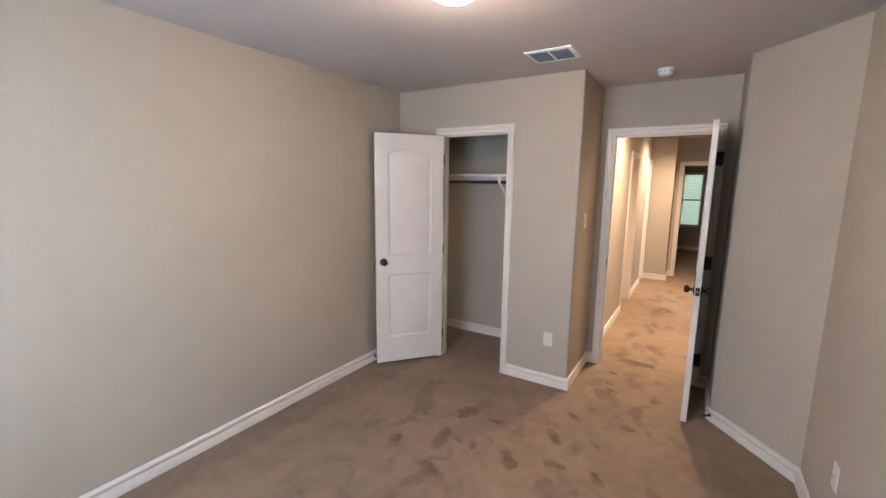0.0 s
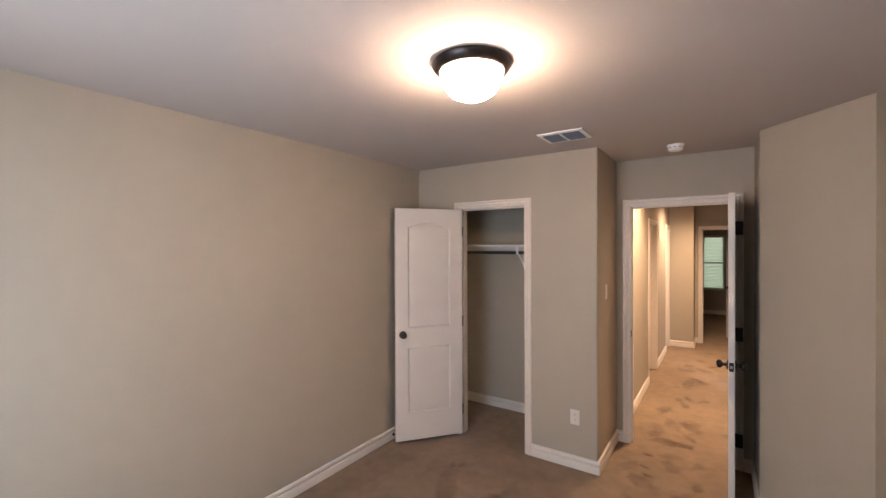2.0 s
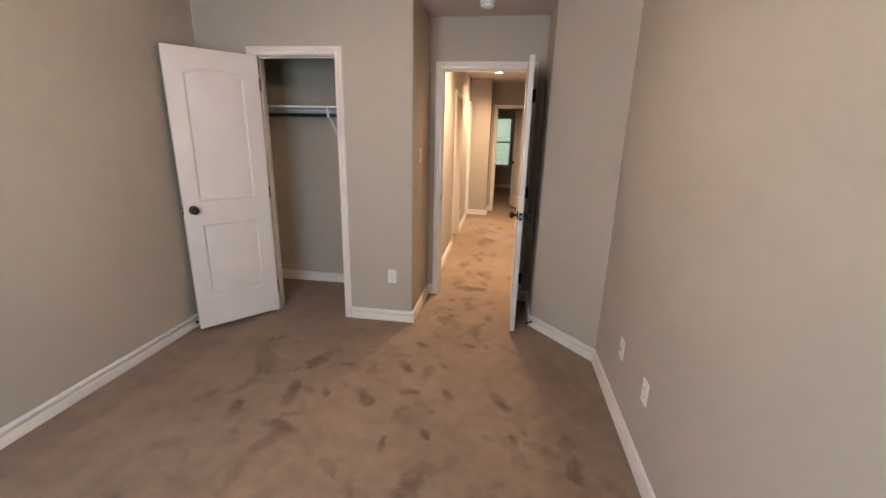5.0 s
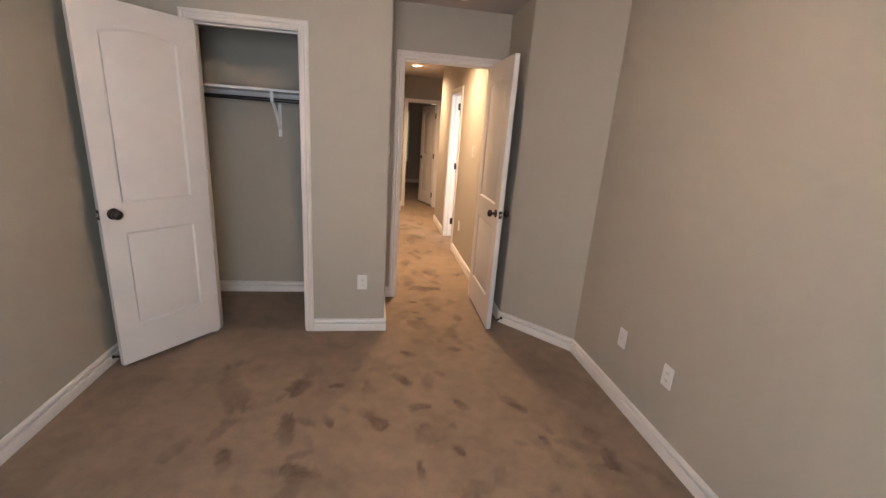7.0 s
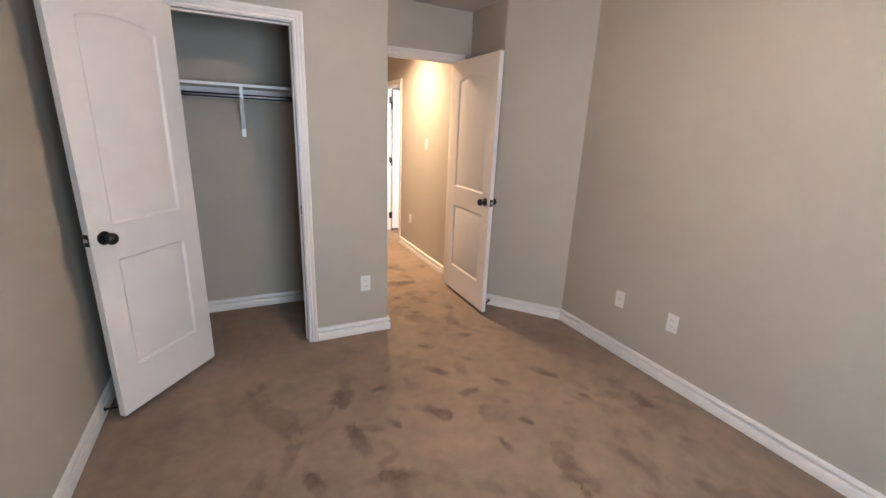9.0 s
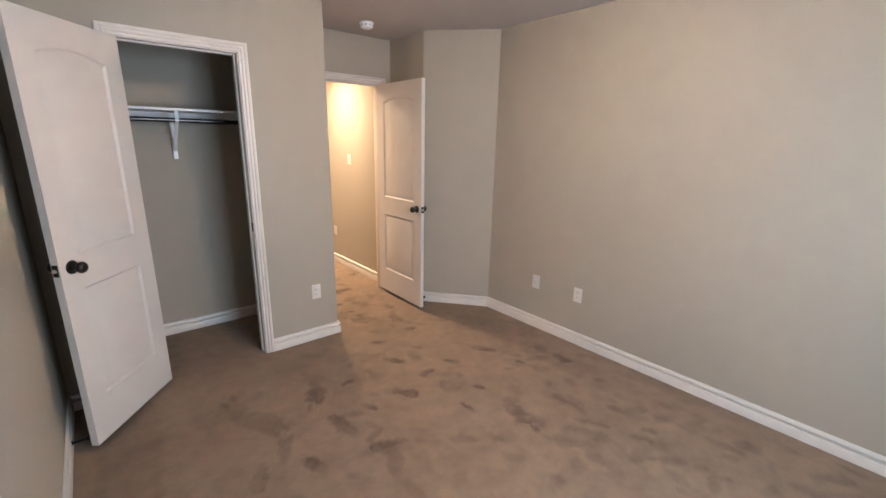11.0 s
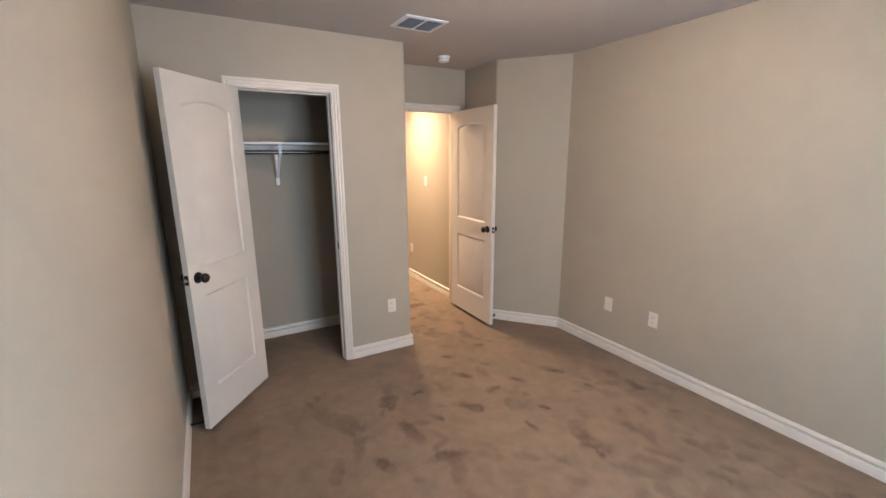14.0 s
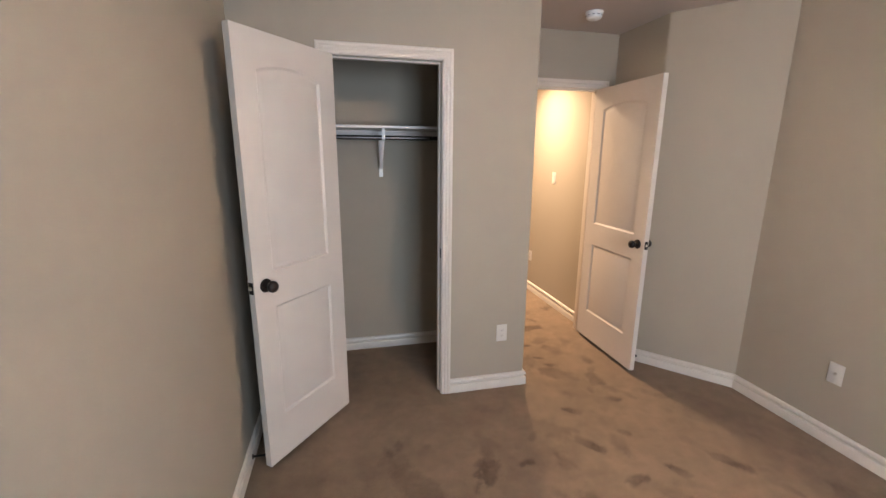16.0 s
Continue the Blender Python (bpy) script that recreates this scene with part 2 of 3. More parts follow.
def slab_mesh(w, h, t):
    """A moulded two-panel door leaf, hinge edge on the z axis, from y = 0 to y = t."""
    bm = bmesh.new()
    steps = ((0.0, 0.0), (0.004, 0.0035), (0.011, 0.0090), (0.016, 0.0090), (0.034, 0.0035), (0.042, 0.0015))
    stile = 0.118 if w > 0.7 else 0.112
    panels = ((stile, w - stile, 0.235, 0.812, 0.0), (stile, w - stile, 0.985, h - 0.125, 0.035))
    for side, y in ((1, 0.0), (-1, t)):
        outer = [bm.verts.new((u, y, v)) for u, v in ((0, 0), (w, 0), (w, h), (0, h))]
        edges = [bm.edges.new((outer[i], outer[(i + 1) % 4])) for i in range(4)]
        for p in panels:
            prev = None
            for d, deep in steps:
                ring = [bm.verts.new((u, y + side * deep, v)) for u, v in panel_loop(*p, d)]
                n = len(ring)
                if prev is None:
                    edges += [bm.edges.new((ring[i], ring[(i + 1) % n])) for i in range(n)]
                else:
                    for i in range(n):
                        bm.faces.new((prev[i], prev[(i + 1) % n], ring[(i + 1) % n], ring[i]))
                prev = ring
            bm.faces.new(prev)
        bmesh.ops.triangle_fill(bm, use_beauty=True, use_dissolve=False, edges=edges)
        if side == 1:
            front = outer
        else:
            back = outer
    for i in range(4):
        j = (i + 1) % 4
        bm.faces.new((front[i], front[j], back[j], back[i]))
    return bm


KNOB = ((0.0, 0.0), (0.032, 0.0), (0.033, 0.003), (0.030, 0.008), (0.014, 0.011), (0.0105, 0.016), (0.0105, 0.026), (0.014, 0.030), (0.023, 0.035), (0.0275, 0.043), (0.0275, 0.050), (0.024, 0.058), (0.015, 0.064), (0.0, 0.066))


def door_leaf(name, parent_m, w, turn, side, label, knob_z=0.96, h=2.03, t=0.035, z0=0.031, lever=False, knobs=True):
    """A hung door: leaf, hinges, knobs, latch. side: 1 if the leaf's thickness lies to the local +y, -1 if to -y."""
    door = thing(name, parent_m @ pose(0, 0, 0, 0, 0, turn), label, "door", kind="structure")
    flip = Matrix.Diagonal((1, side, 1, 1))
    bm = slab_mesh(w - 0.004, h, t)
    bm.transform(Matrix.Translation((0.002, 0, z0)))
    bm.transform(flip)
    leaf = part("leaf", bm, DOOR, door, smooth=35)
    for zc in (z0 + 0.20, z0 + h * 0.5, z0 + h - 0.20):
        bm = bmesh.new()
        lathe(bm, ((0, -0.054), (0.005, -0.053), (0.0085, -0.050), (0.0085, 0.050), (0.005, 0.053), (0, 0.054)), pose(0.002, -0.010 * side, zc), 12)
        hexa(bm, -0.0012, 0.0010, -0.004 if side > 0 else -0.030, 0.030 if side > 0 else 0.004, zc - 0.050, zc + 0.050)
        hexa(bm, -0.010, 0.0, -0.0055 - 0.001, -0.0055 + 0.001, zc - 0.050, zc + 0.050)
        part("hinge", bm, BLACK, door, "black butt hinge", 40)
    ku = w - 0.066
    for s in (-1, 1) if knobs else ():
        y = (t if s == side else 0.0) * side
        m = pose(ku, y, knob_z, -90 * s)
        if lever:
            bm = lathe(bmesh.new(), KNOB[:7] + ((0.0, 0.040),), m, 20)
            hexa(bm, ku - 0.105, ku + 0.008, y + s * 0.030, y + s * 0.042, knob_z - 0.009, knob_z + 0.009, 0.003)
            part("lever_handle", bm, BRONZE, door, "dark bronze lever", 40)
        else:
            part("knob", lathe(bmesh.new(), KNOB, m, 28), BRONZE, door, "dark bronze round knob", 40)
    ym = side * t / 2
    plate = part("latch_plate", block(w - 0.0022, w + 0.0012, ym - 0.0125, ym + 0.0125, knob_z - 0.028, knob_z + 0.028, bevel=0.0008), BLACK, door, "dark latch plate")
    part("latch_bolt", prism(bmesh.new(), ((w + 0.001, ym - 0.007), (w + 0.010, ym - 0.007), (w + 0.003, ym + 0.007), (w + 0.001, ym + 0.007)), knob_z - 0.008, knob_z + 0.008), NICKEL, plate, "bare metal bolt")
    return door


def door_frame(name, label, place, u0, u1, top, near, far, faces=(1, 1), strike=None, hinge=None):
    """The lining and casings of an opening from u0 to u1. place maps (u, depth, z) into space; depth runs from near to far through the wall."""
    fr = thing(name, Matrix.Identity(4), label, "door frame", kind="structure")

    def put(bm, nm, mat, par, lab="", smooth=0):
        for v in bm.verts:
            v.co = Vector(place(*v.co))
        return part(nm, bm, mat, par, lab, smooth)
    j = 0.018
    put(block(u0 - j, u0, near - 0.001, far + 0.001, 0.002, top + j), "jamb", TRIM, fr)
    put(block(u1, u1 + j, near - 0.001, far + 0.001, 0.002, top + j), "jamb", TRIM, fr)
    put(block(u0 + 0.0005, u1 - 0.0005, near - 0.001, far + 0.001, top, top + j), "head_jamb", TRIM, fr)
    mid = near + 0.040
    for a, b in ((u0 + 0.0002, u0 + 0.011), (u1 - 0.011, u1 - 0.0002)):
        put(block(a, b, mid, mid + 0.034, 0.003, top - 0.0002, bevel=0.002), "stop", TRIM, fr, smooth=40)
    put(block(u0 + 0.0112, u1 - 0.0112, mid, mid + 0.034, top - 0.011, top - 0.0002, bevel=0.002), "stop", TRIM, fr, smooth=40)
    rv = 0.005
    for on, y, s in ((faces[0], near, -1), (faces[1], far, 1)):
        if on:
            bm = sweep(bmesh.new(), ((u1 + rv, 0.002), (u1 + rv, top + rv), (u0 - rv, top + rv), (u0 - rv, 0.002)), [(-a, b) for a, b in CASE], lambda u, v, w: (u, y + s * w, v))
            put(bm, "casing", TRIM, fr, "", 30)
    if hinge is not None:
        u, d = (u0, 1) if hinge[0] == 0 else (u1, -1)
        a, b = sorted((u + d * 0.0004, u + d * 0.0022))
        c, e = (near + 0.001, near + 0.034) if hinge[1] == "near" else (far - 0.034, far - 0.001)
        for z in (0.23, 1.045, 1.86):
            put(block(a, b, c, e, z - 0.046, z + 0.046, bevel=0.0006), "hinge_plate", BLACK, fr, "black hinge plate")
    if strike is not None:
        u = u0 if strike == 0 else u1
        d = 1 if strike == 0 else -1
        a, b = sorted((u + d * 0.0004, u + d * 0.0022))
        put(block(a, b, near + 0.004, near + 0.034, 0.96 - 0.030, 0.96 + 0.030, bevel=0.0006), "strike_plate", BLACK, fr, "black strike plate")
    return fr


# ---- walls, floor, ceiling ----
XL, XR, YB = -2.15, 0.939, -0.50      # bedroom: left, right and back faces
YC, XJ = 3.48, -0.465                 # closet front and its outer corner
XA, YA, YD = 0.515, 3.62, 4.15        # alcove's right face, corner of the slanted wall, door wall
YK = 4.265                            # closet's back face
HL, HR = -0.455, 0.478                  # hall faces
CU0, CU1, CTOP = -1.673, -1.052, 2.066
EU0, EU1 = -0.348, 0.390
J = 0.018

structure("wall_left", block(XL - T, XL, YB - T, YK + T, 0, H), WALL, "warm grey painted wall with fine orange-peel texture", "wall")
bm = bmesh.new()
W0, W1, WZ0, WZ1 = -1.40, -0.16, 0.70, 2.10
hexa(bm, XL, W0, YB - T, YB, 0, H)
hexa(bm, W1, XR, YB - T, YB, 0, H)
hexa(bm, W0, W1, YB - T, YB, 0, WZ0)
hexa(bm, W0, W1, YB - T, YB, WZ1, H)
structure("wall_back", bm, WALL, "warm grey painted wall with a window", "wall")

c1 = rounded((XA, YA), (XR, 3.11), (XA, YD), 0.014)
prism_pts = [(XR, YB - T), (XR, 3.11)] + c1 + [(XA, YD), (XA + T, YD), (XA + T, 3.66), (XR + T, 3.15), (XR + T, YB - T)]
structure("wall_right", prism(bmesh.new(), prism_pts, 0, H), WALL, "warm grey painted wall ending in a slanted corner", "wall", 24)

bm = bmesh.new()
prism(bm, [(XL, YC), (CU0 - J, YC), (CU0 - J, YC + T), (XL, YC + T)], 0, H)
c2 = rounded((XJ, YC), (CU1, YC), (XJ, YD), 0.014)
prism(bm, [(CU1 + J, YC)] + c2 + [(XJ, YK), (XJ - T, YK), (XJ - T, YC + T), (CU1 + J, YC + T)], 0, H)
hexa(bm, CU0 - J, CU1 + J, YC, YC + T, CTOP + J, H)
structure("wall_closet", bm, WALL, "warm grey painted wall round the closet, rounded outer corner", "wall", 40)

bm = bmesh.new()
hexa(bm, XJ, EU0 - J, YD, YD + T, 0, H)
hexa(bm, EU1 + J, XA + T, YD, YD + T, 0, H)
hexa(bm, EU0 - J, EU1 + J, YD, YD + T, CTOP + J, H)
structure("wall_entry", bm, WALL, "warm grey painted wall over the bedroom doorway", "wall")
structure("wall_closet_back", block(XL, HL - T, YK, YK + T, 0, H), WALL, "warm grey painted closet back wall", "wall")

A0, A1, B0, B1, SD0, SD1 = 6.02, 6.68, 7.93, 8.27, 5.83, 6.51
JX, JY, FY, F0, F1 = -0.09, 8.38, 8.86, 0.02, 0.60
HT = 2.01


def long_wall(name, x0, x1, y0, y1, gaps, label):
    bm = bmesh.new()
    y = y0
    for a, b in gaps:
        hexa(bm, x0, x1, y, a - J, 0, H)
        hexa(bm, x0, x1, a - J, b + J, HT + J, H)
        y = b + J
    hexa(bm, x0, x1, y, y1, 0, H)
    return structure(name, bm, WALL, label, "wall")


long_wall("wall_hall_left", HL - T, HL, YK, JY, ((A0, A1), (B0, B1)), "warm grey hall wall lit by ceiling lights")
long_wall("wall_hall_right", HR, HR + T, YK, 7.60, ((SD0, SD1),), "warm grey hall wall lit by ceiling lights")
structure("wall_hall_jog", block(HL - T, JX, JY, FY, 0, H), WALL, "warm grey jog of the hall wall", "wall")
bm = bmesh.new()
hexa(bm, -1.6, F0 - J, FY, FY + T, 0, H)
hexa(bm, F1 + J, 2.3, FY, FY + T, 0, H)
hexa(bm, F0 - J, F1 + J, FY, FY + T, HT + J, H)
structure("wall_hall_end", bm, WALL, "warm grey wall at the hall's end", "wall")
structure("wall_hall_turn", block(HR + T, 2.3, 7.60 - T, 7.60, 0, H), WALL, "warm grey hall wall", "wall")
structure("wall_hall_turn_end", block(2.3, 2.3 + T, 4.7, 12.82, 0, H), WALL, "warm grey wall", "wall")
# unseen wall; its opening is placed so that daylight falls on door_5
bm = bmesh.new()
hexa(bm, HR + T, 1.0, 4.70, 4.70 + T, 0, H)
hexa(bm, 1.8, 2.3, 4.70, 4.70 + T, 0, H)
hexa(bm, 1.0, 1.8, 4.70, 4.70 + T, 0, 0.88)
hexa(bm, 1.0, 1.8, 4.70, 4.70 + T, 2.02, H)
structure("wall_side_room_near", bm, WALL, "pale painted side-room wall with an added, unseen window", "wall")
structure("wall_far_left", block(-1.6 - T, -1.6, FY, 12.82, 0, H), WALL, "warm grey wall of the far room", "wall")
FW0, FW1, FZ0, FZ1, FB = -0.12, 0.36, 0.62, 1.98, 12.70
bm = bmesh.new()
hexa(bm, -1.6, FW0, FB, FB + T, 0, H)
hexa(bm, FW1, 2.3, FB, FB + T, 0, H)
hexa(bm, FW0, FW1, FB, FB + T, 0, FZ0)
hexa(bm, FW0, FW1, FB, FB + T, FZ1, H)
structure("wall_far_back", bm, WALL, "warm grey wall of the far room with a window", "wall")

structure("ceiling", block(XL - T, XR + T, YB - T, YD + T / 2, H, H + 0.1), CEIL, "pale grey-beige painted ceiling with fine texture", "ceiling")
structure("ceiling_hall", block(-1.7, 2.4, YD + T / 2, 12.9, H, H + 0.1), CEIL, "pale painted hall ceiling", "ceiling")
structure("ceiling_closet_fill", block(XL - T, -1.7, YD + T / 2, YK + T, H, H + 0.1), CEIL, "pale painted ceiling", "ceiling")

# carpet: one fine sheet under bedroom, closet and hall, with trodden marks in the pile
MARKS = (
    (-0.77, 2.43, -64, 0.12), (-0.97, 2.77, -119, 0.26), (-0.97, 2.4, -87, 0.22), (-0.53, 2.43, -47, 0.19), (-0.31, 2.07, -85, 0.1), (-0.12, 1.82, -97, 0.27), (0.65, 2.07, -100, 0.18), (0.36, 2.22, -72, 0.1), (-0.03, 2.54, -62, 0.12), (-0.28, 2.53, 8, 0.14), (-0.37, 2.82, -52, 0.15), (0.06, 3.37, -46, 0.09), (0.04, 3.17, -21, 0.09), (-1.22, 2.21, -79, 0.15), (-0.87, 2.11, -18, 0.17), (0.28, 2.53, -49, 0.17), (-0.11, 2.18, -57, 0.09), (-0.75, 2.76, 16, 0.09), (-0.3, 3.11, -38, 0.11), (-0.08, 4.36, -5, 0.32), (-0.2, 4.02, -20, 0.09), (-0.14, 3.67, -20, 0.09), (-0.18, 3.79, -32, 0.09),
)
SWEEPS = ((-1.33, 2.72, -62, 0.47), (-1.29, 2.42, -121, 0.23), (-1.45, 2.99, -68, 0.11), (-0.88, 2.21, 22, 0.13), (0.21, 1.76, -82, 0.2), (-0.11, 2.86, -37, 0.1))
# x, y, angle, length, width, depth
STROKES = ((-1.98, 2.3, 88, 2.6, 0.30, 0.16), (-1.62, 2.2, 84, 1.5, 0.20, 0.07), (-1.05, 1.5, 70, 1.3, 0.24, 0.10), (-0.62, 1.35, 105, 1.1, 0.26, 0.08), (-0.75, 2.75, 62, 0.9, 0.22, 0.10),
           (0.62, 1.6, 96, 1.5, 0.26, 0.12), (0.30, 1.15, 118, 1.0, 0.30, 0.09), (0.66, 2.75, 132, 0.7, 0.34, 0.14), (-0.15, 0.9, 75, 1.2, 0.22, 0.08), (-1.45, 0.8, 95, 1.3, 0.26, 0.10))


def carpet_sheet():
    step = 0.0125
    xs, ys = np.arange(XL - 0.06, XR + 0.08, step), np.arange(YB - 0.06, 8.86, step)
    gx, gy = np.meshgrid(xs, ys)
    nap = np.zeros_like(gx)
    rng = np.random.default_rng(11)
    marks = [(*m, 0.40, 0.9) for m in MARKS] + [(*m, 0.30, 0.55) for m in SWEEPS]
    for _ in range(120):
        x, y = rng.uniform(-1.5, 0.85), rng.uniform(0.0, 3.4)
        marks.append((x, y, rng.normal(-60, 30), rng.uniform(0.07, 0.24), rng.uniform(0.22, 0.5), rng.uniform(0.12, 0.48)))
    for _ in range(46):    # scuffed patch on the way to the window
        x, y = rng.normal(0.32, 0.30), rng.normal(1.45, 0.40)
        marks.append((x, y, rng.normal(-65, 35), rng.uniform(0.06, 0.20), rng.uniform(0.3, 0.7), rng.uniform(0.2, 0.6)))
    for _ in range(46):
        x, y = rng.normal(0.02, 0.16), rng.uniform(3.4, 8.2)
        marks.append((x, y, rng.uniform(40, 140), rng.uniform(0.10, 0.26), rng.uniform(0.35, 0.6), rng.uniform(0.35, 0.8)))
    wob = np.array([[noise.fractal(Vector((x * 13, y * 13, 0.3)), 0.5, 2.0, 4) for x in xs] for y in ys])
    for x, y, deg, long, ratio, deep in marks:
        c, s = math.cos(radians(deg)), math.sin(radians(deg))
        u, v = (gx - x) * c + (gy - y) * s, -(gx - x) * s + (gy - y) * c
        d = np.sqrt((u / (long * 0.56)) ** 2 + (v / (max(long * ratio, 0.04) * 0.56)) ** 2) + 0.55 * wob
        tail = 0.72 + 0.28 * np.clip(u / (long * 0.5), -1, 1) * (1 if (x * 7 + y * 3) % 1 > 0.5 else -1)
        nap = np.maximum(nap, deep * tail * np.clip((1.12 - d) / 0.34, 0, 1) * (0.85 + 0.3 * wob))
    # strokes of the vacuum cleaner: the pile leans a little darker inside each
    for x, y, deg, long, wide, deep in STROKES:
        c, s = math.cos(radians(deg)), math.sin(radians(deg))
        u, v = (gx - x) * c + (gy - y) * s, -(gx - x) * s + (gy - y) * c
        edge = np.minimum(long / 2 - np.abs(u), wide / 2 - np.abs(v + 0.05 * np.sin(u * 2.3))) + 0.012 * wob
        nap = nap + deep * np.clip(edge / 0.03, 0, 1) * (1 - nap)
    gz = -0.004 * nap + 0.0015 * wob
    n, k = len(xs), len(ys)
    verts = np.stack((gx.ravel(), gy.ravel(), gz.ravel()), 1)
    a = (np.arange(k - 1)[:, None] * n + np.arange(n - 1)[None, :]).ravel()
    me = bpy.data.meshes.new("floor")
    me.from_pydata(verts.tolist(), [], np.stack((a, a + 1, a + n + 1, a + n), 1).tolist())
    at = me.attributes.new("nap", "FLOAT", "POINT")
    at.data.foreach_set("value", nap.ravel().astype(np.float32))
    me.polygons.foreach_set("use_smooth", [True] * len(me.polygons))
    me.materials.append(CARPET)
    return tagged(new("floor", me), "beige-brown cut-pile carpet with dark trodden footmarks", "carpet", kind="structure")


carpet_sheet()
structure("floor_hall_turn", block(XR + 0.08, 2.35, 4.2, 8.86, -0.05, 0.0), CARPET, "beige-brown carpet", "carpet")
structure("floor_far_room", block(-1.7, 2.35, 8.86, 12.8, -0.05, 0.0), CARPET, "beige-brown carpet of the dim far room", "carpet")

# baseboards; each lies to the left of its way
CW = 0.063
baseboard([(CU1 + CW, YC), (XJ, YC), (XJ, YD), (EU0 - CW, YD)][::-1])
baseboard([(CU0 - CW, YC), (XL, YC), (XL, YB), (XR, YB), (XR, 3.11), (XA, YA), (XA, YD - 0.001), (EU1 + CW, YD - 0.001)])
baseboard([(CU1 + CW, YC + T), (XJ - T, YC + T), (XJ - T, YK), (XL, YK), (XL, YC + T), (CU0 - CW, YC + T)], "white stepped wooden baseboard inside the closet")
baseboard([(HL, A0 - CW), (HL, YK)], "white stepped baseboard along the hall")
baseboard([(HL, B0 - CW), (HL, A1 + CW)], "white stepped baseboard along the hall")
baseboard([(F0 - CW, FY), (JX, FY), (JX, JY), (HL, JY)], "white stepped baseboard round the hall's jog")
baseboard([(HR, YK), (HR, SD0 - CW)], "white stepped baseboard along the hall")
baseboard([(HR, SD1 + CW), (HR, 7.60), (2.3, 7.60), (2.3, FY), (F1 + CW, FY)], "white stepped baseboard along the hall")
baseboard([(2.3, FB), (-1.6, FB)], "white baseboard of the far room")

# ---- bedroom door, closet door, hall doors ----
along_x = lambda u, d, z: (u, d, z)
door_frame("door_frame_1", "white closet door frame with moulded casing", along_x, CU0, CU1, CTOP, YC, YC + T, (1, 0), strike=1, hinge=(0, "near"))
door_leaf("door_1", pose(CU0, YC, 0), CU1 - CU0 - 0.004, -128.7, 1, "white moulded two-panel closet door, standing open")
door_frame("door_frame_2", "white bedroom door frame with moulded casing", along_x, EU0, EU1, CTOP, YD, YD + T, (1, 0), strike=0, hinge=(1, "near"))
door_leaf("door_2", pose(EU1, YD, 0), EU1 - EU0 - 0.004, 180 + 89.3, -1, "white moulded two-panel bedroom door, open into the alcove")
for z in (0.231, 1.046, 1.861):
    part("hinge_leaf", block(EU1 + 0.006, EU1 + 0.056, YD - 0.026, YD - 0.0135, z - 0.052, z + 0.052, bevel=0.002), BLACK, bpy.data.objects["door_frame_2"], "black hinge leaf")
left_hall = lambda u, d, z: (HL - d, u, z)
door_frame("door_frame_3", "white hall door frame with moulded casing", left_hall, A0, A1, HT, 0.0, T, (1, 0))
door_leaf("door_3", pose(HL - T + 0.035, A0 + 0.002, 0), A1 - A0 - 0.004, 90, 1, "closed white two-panel door off the hall", h=1.96, knobs=False)
door_frame("door_frame_4", "white hall door frame with moulded casing", left_hall, B0, B1, HT, 0.0, T, (1, 0))
door_leaf("door_4", pose(HL - T + 0.035, B0 + 0.002, 0), B1 - B0 - 0.004, 90, 1, "closed white two-panel door off the hall", h=1.96, knobs=False)
right_hall = lambda u, d, z: (HR + d, u, z)
door_frame("door_frame_5", "white side-room door frame lit by cool daylight", right_hall, SD0, SD1, HT, 0.0, T, (1, 1), hinge=(1, "far"))
door_leaf("door_5", pose(HR + T + 0.006, SD1, 0), SD1 - SD0 - 0.004, 4, -1, "white two-panel door open into the side room", h=1.96)
door_frame("door_frame_6", "white door frame at the hall's end", along_x, F0, F1, HT, FY, FY + T, (1, 1), hinge=(1, "far"))
door_leaf("door_6", pose(F1, FY + T + 0.006, 0), F1 - F0 - 0.004, 180 - 70, 1, "white door standing open in the dim far room", h=1.96, lever=True)


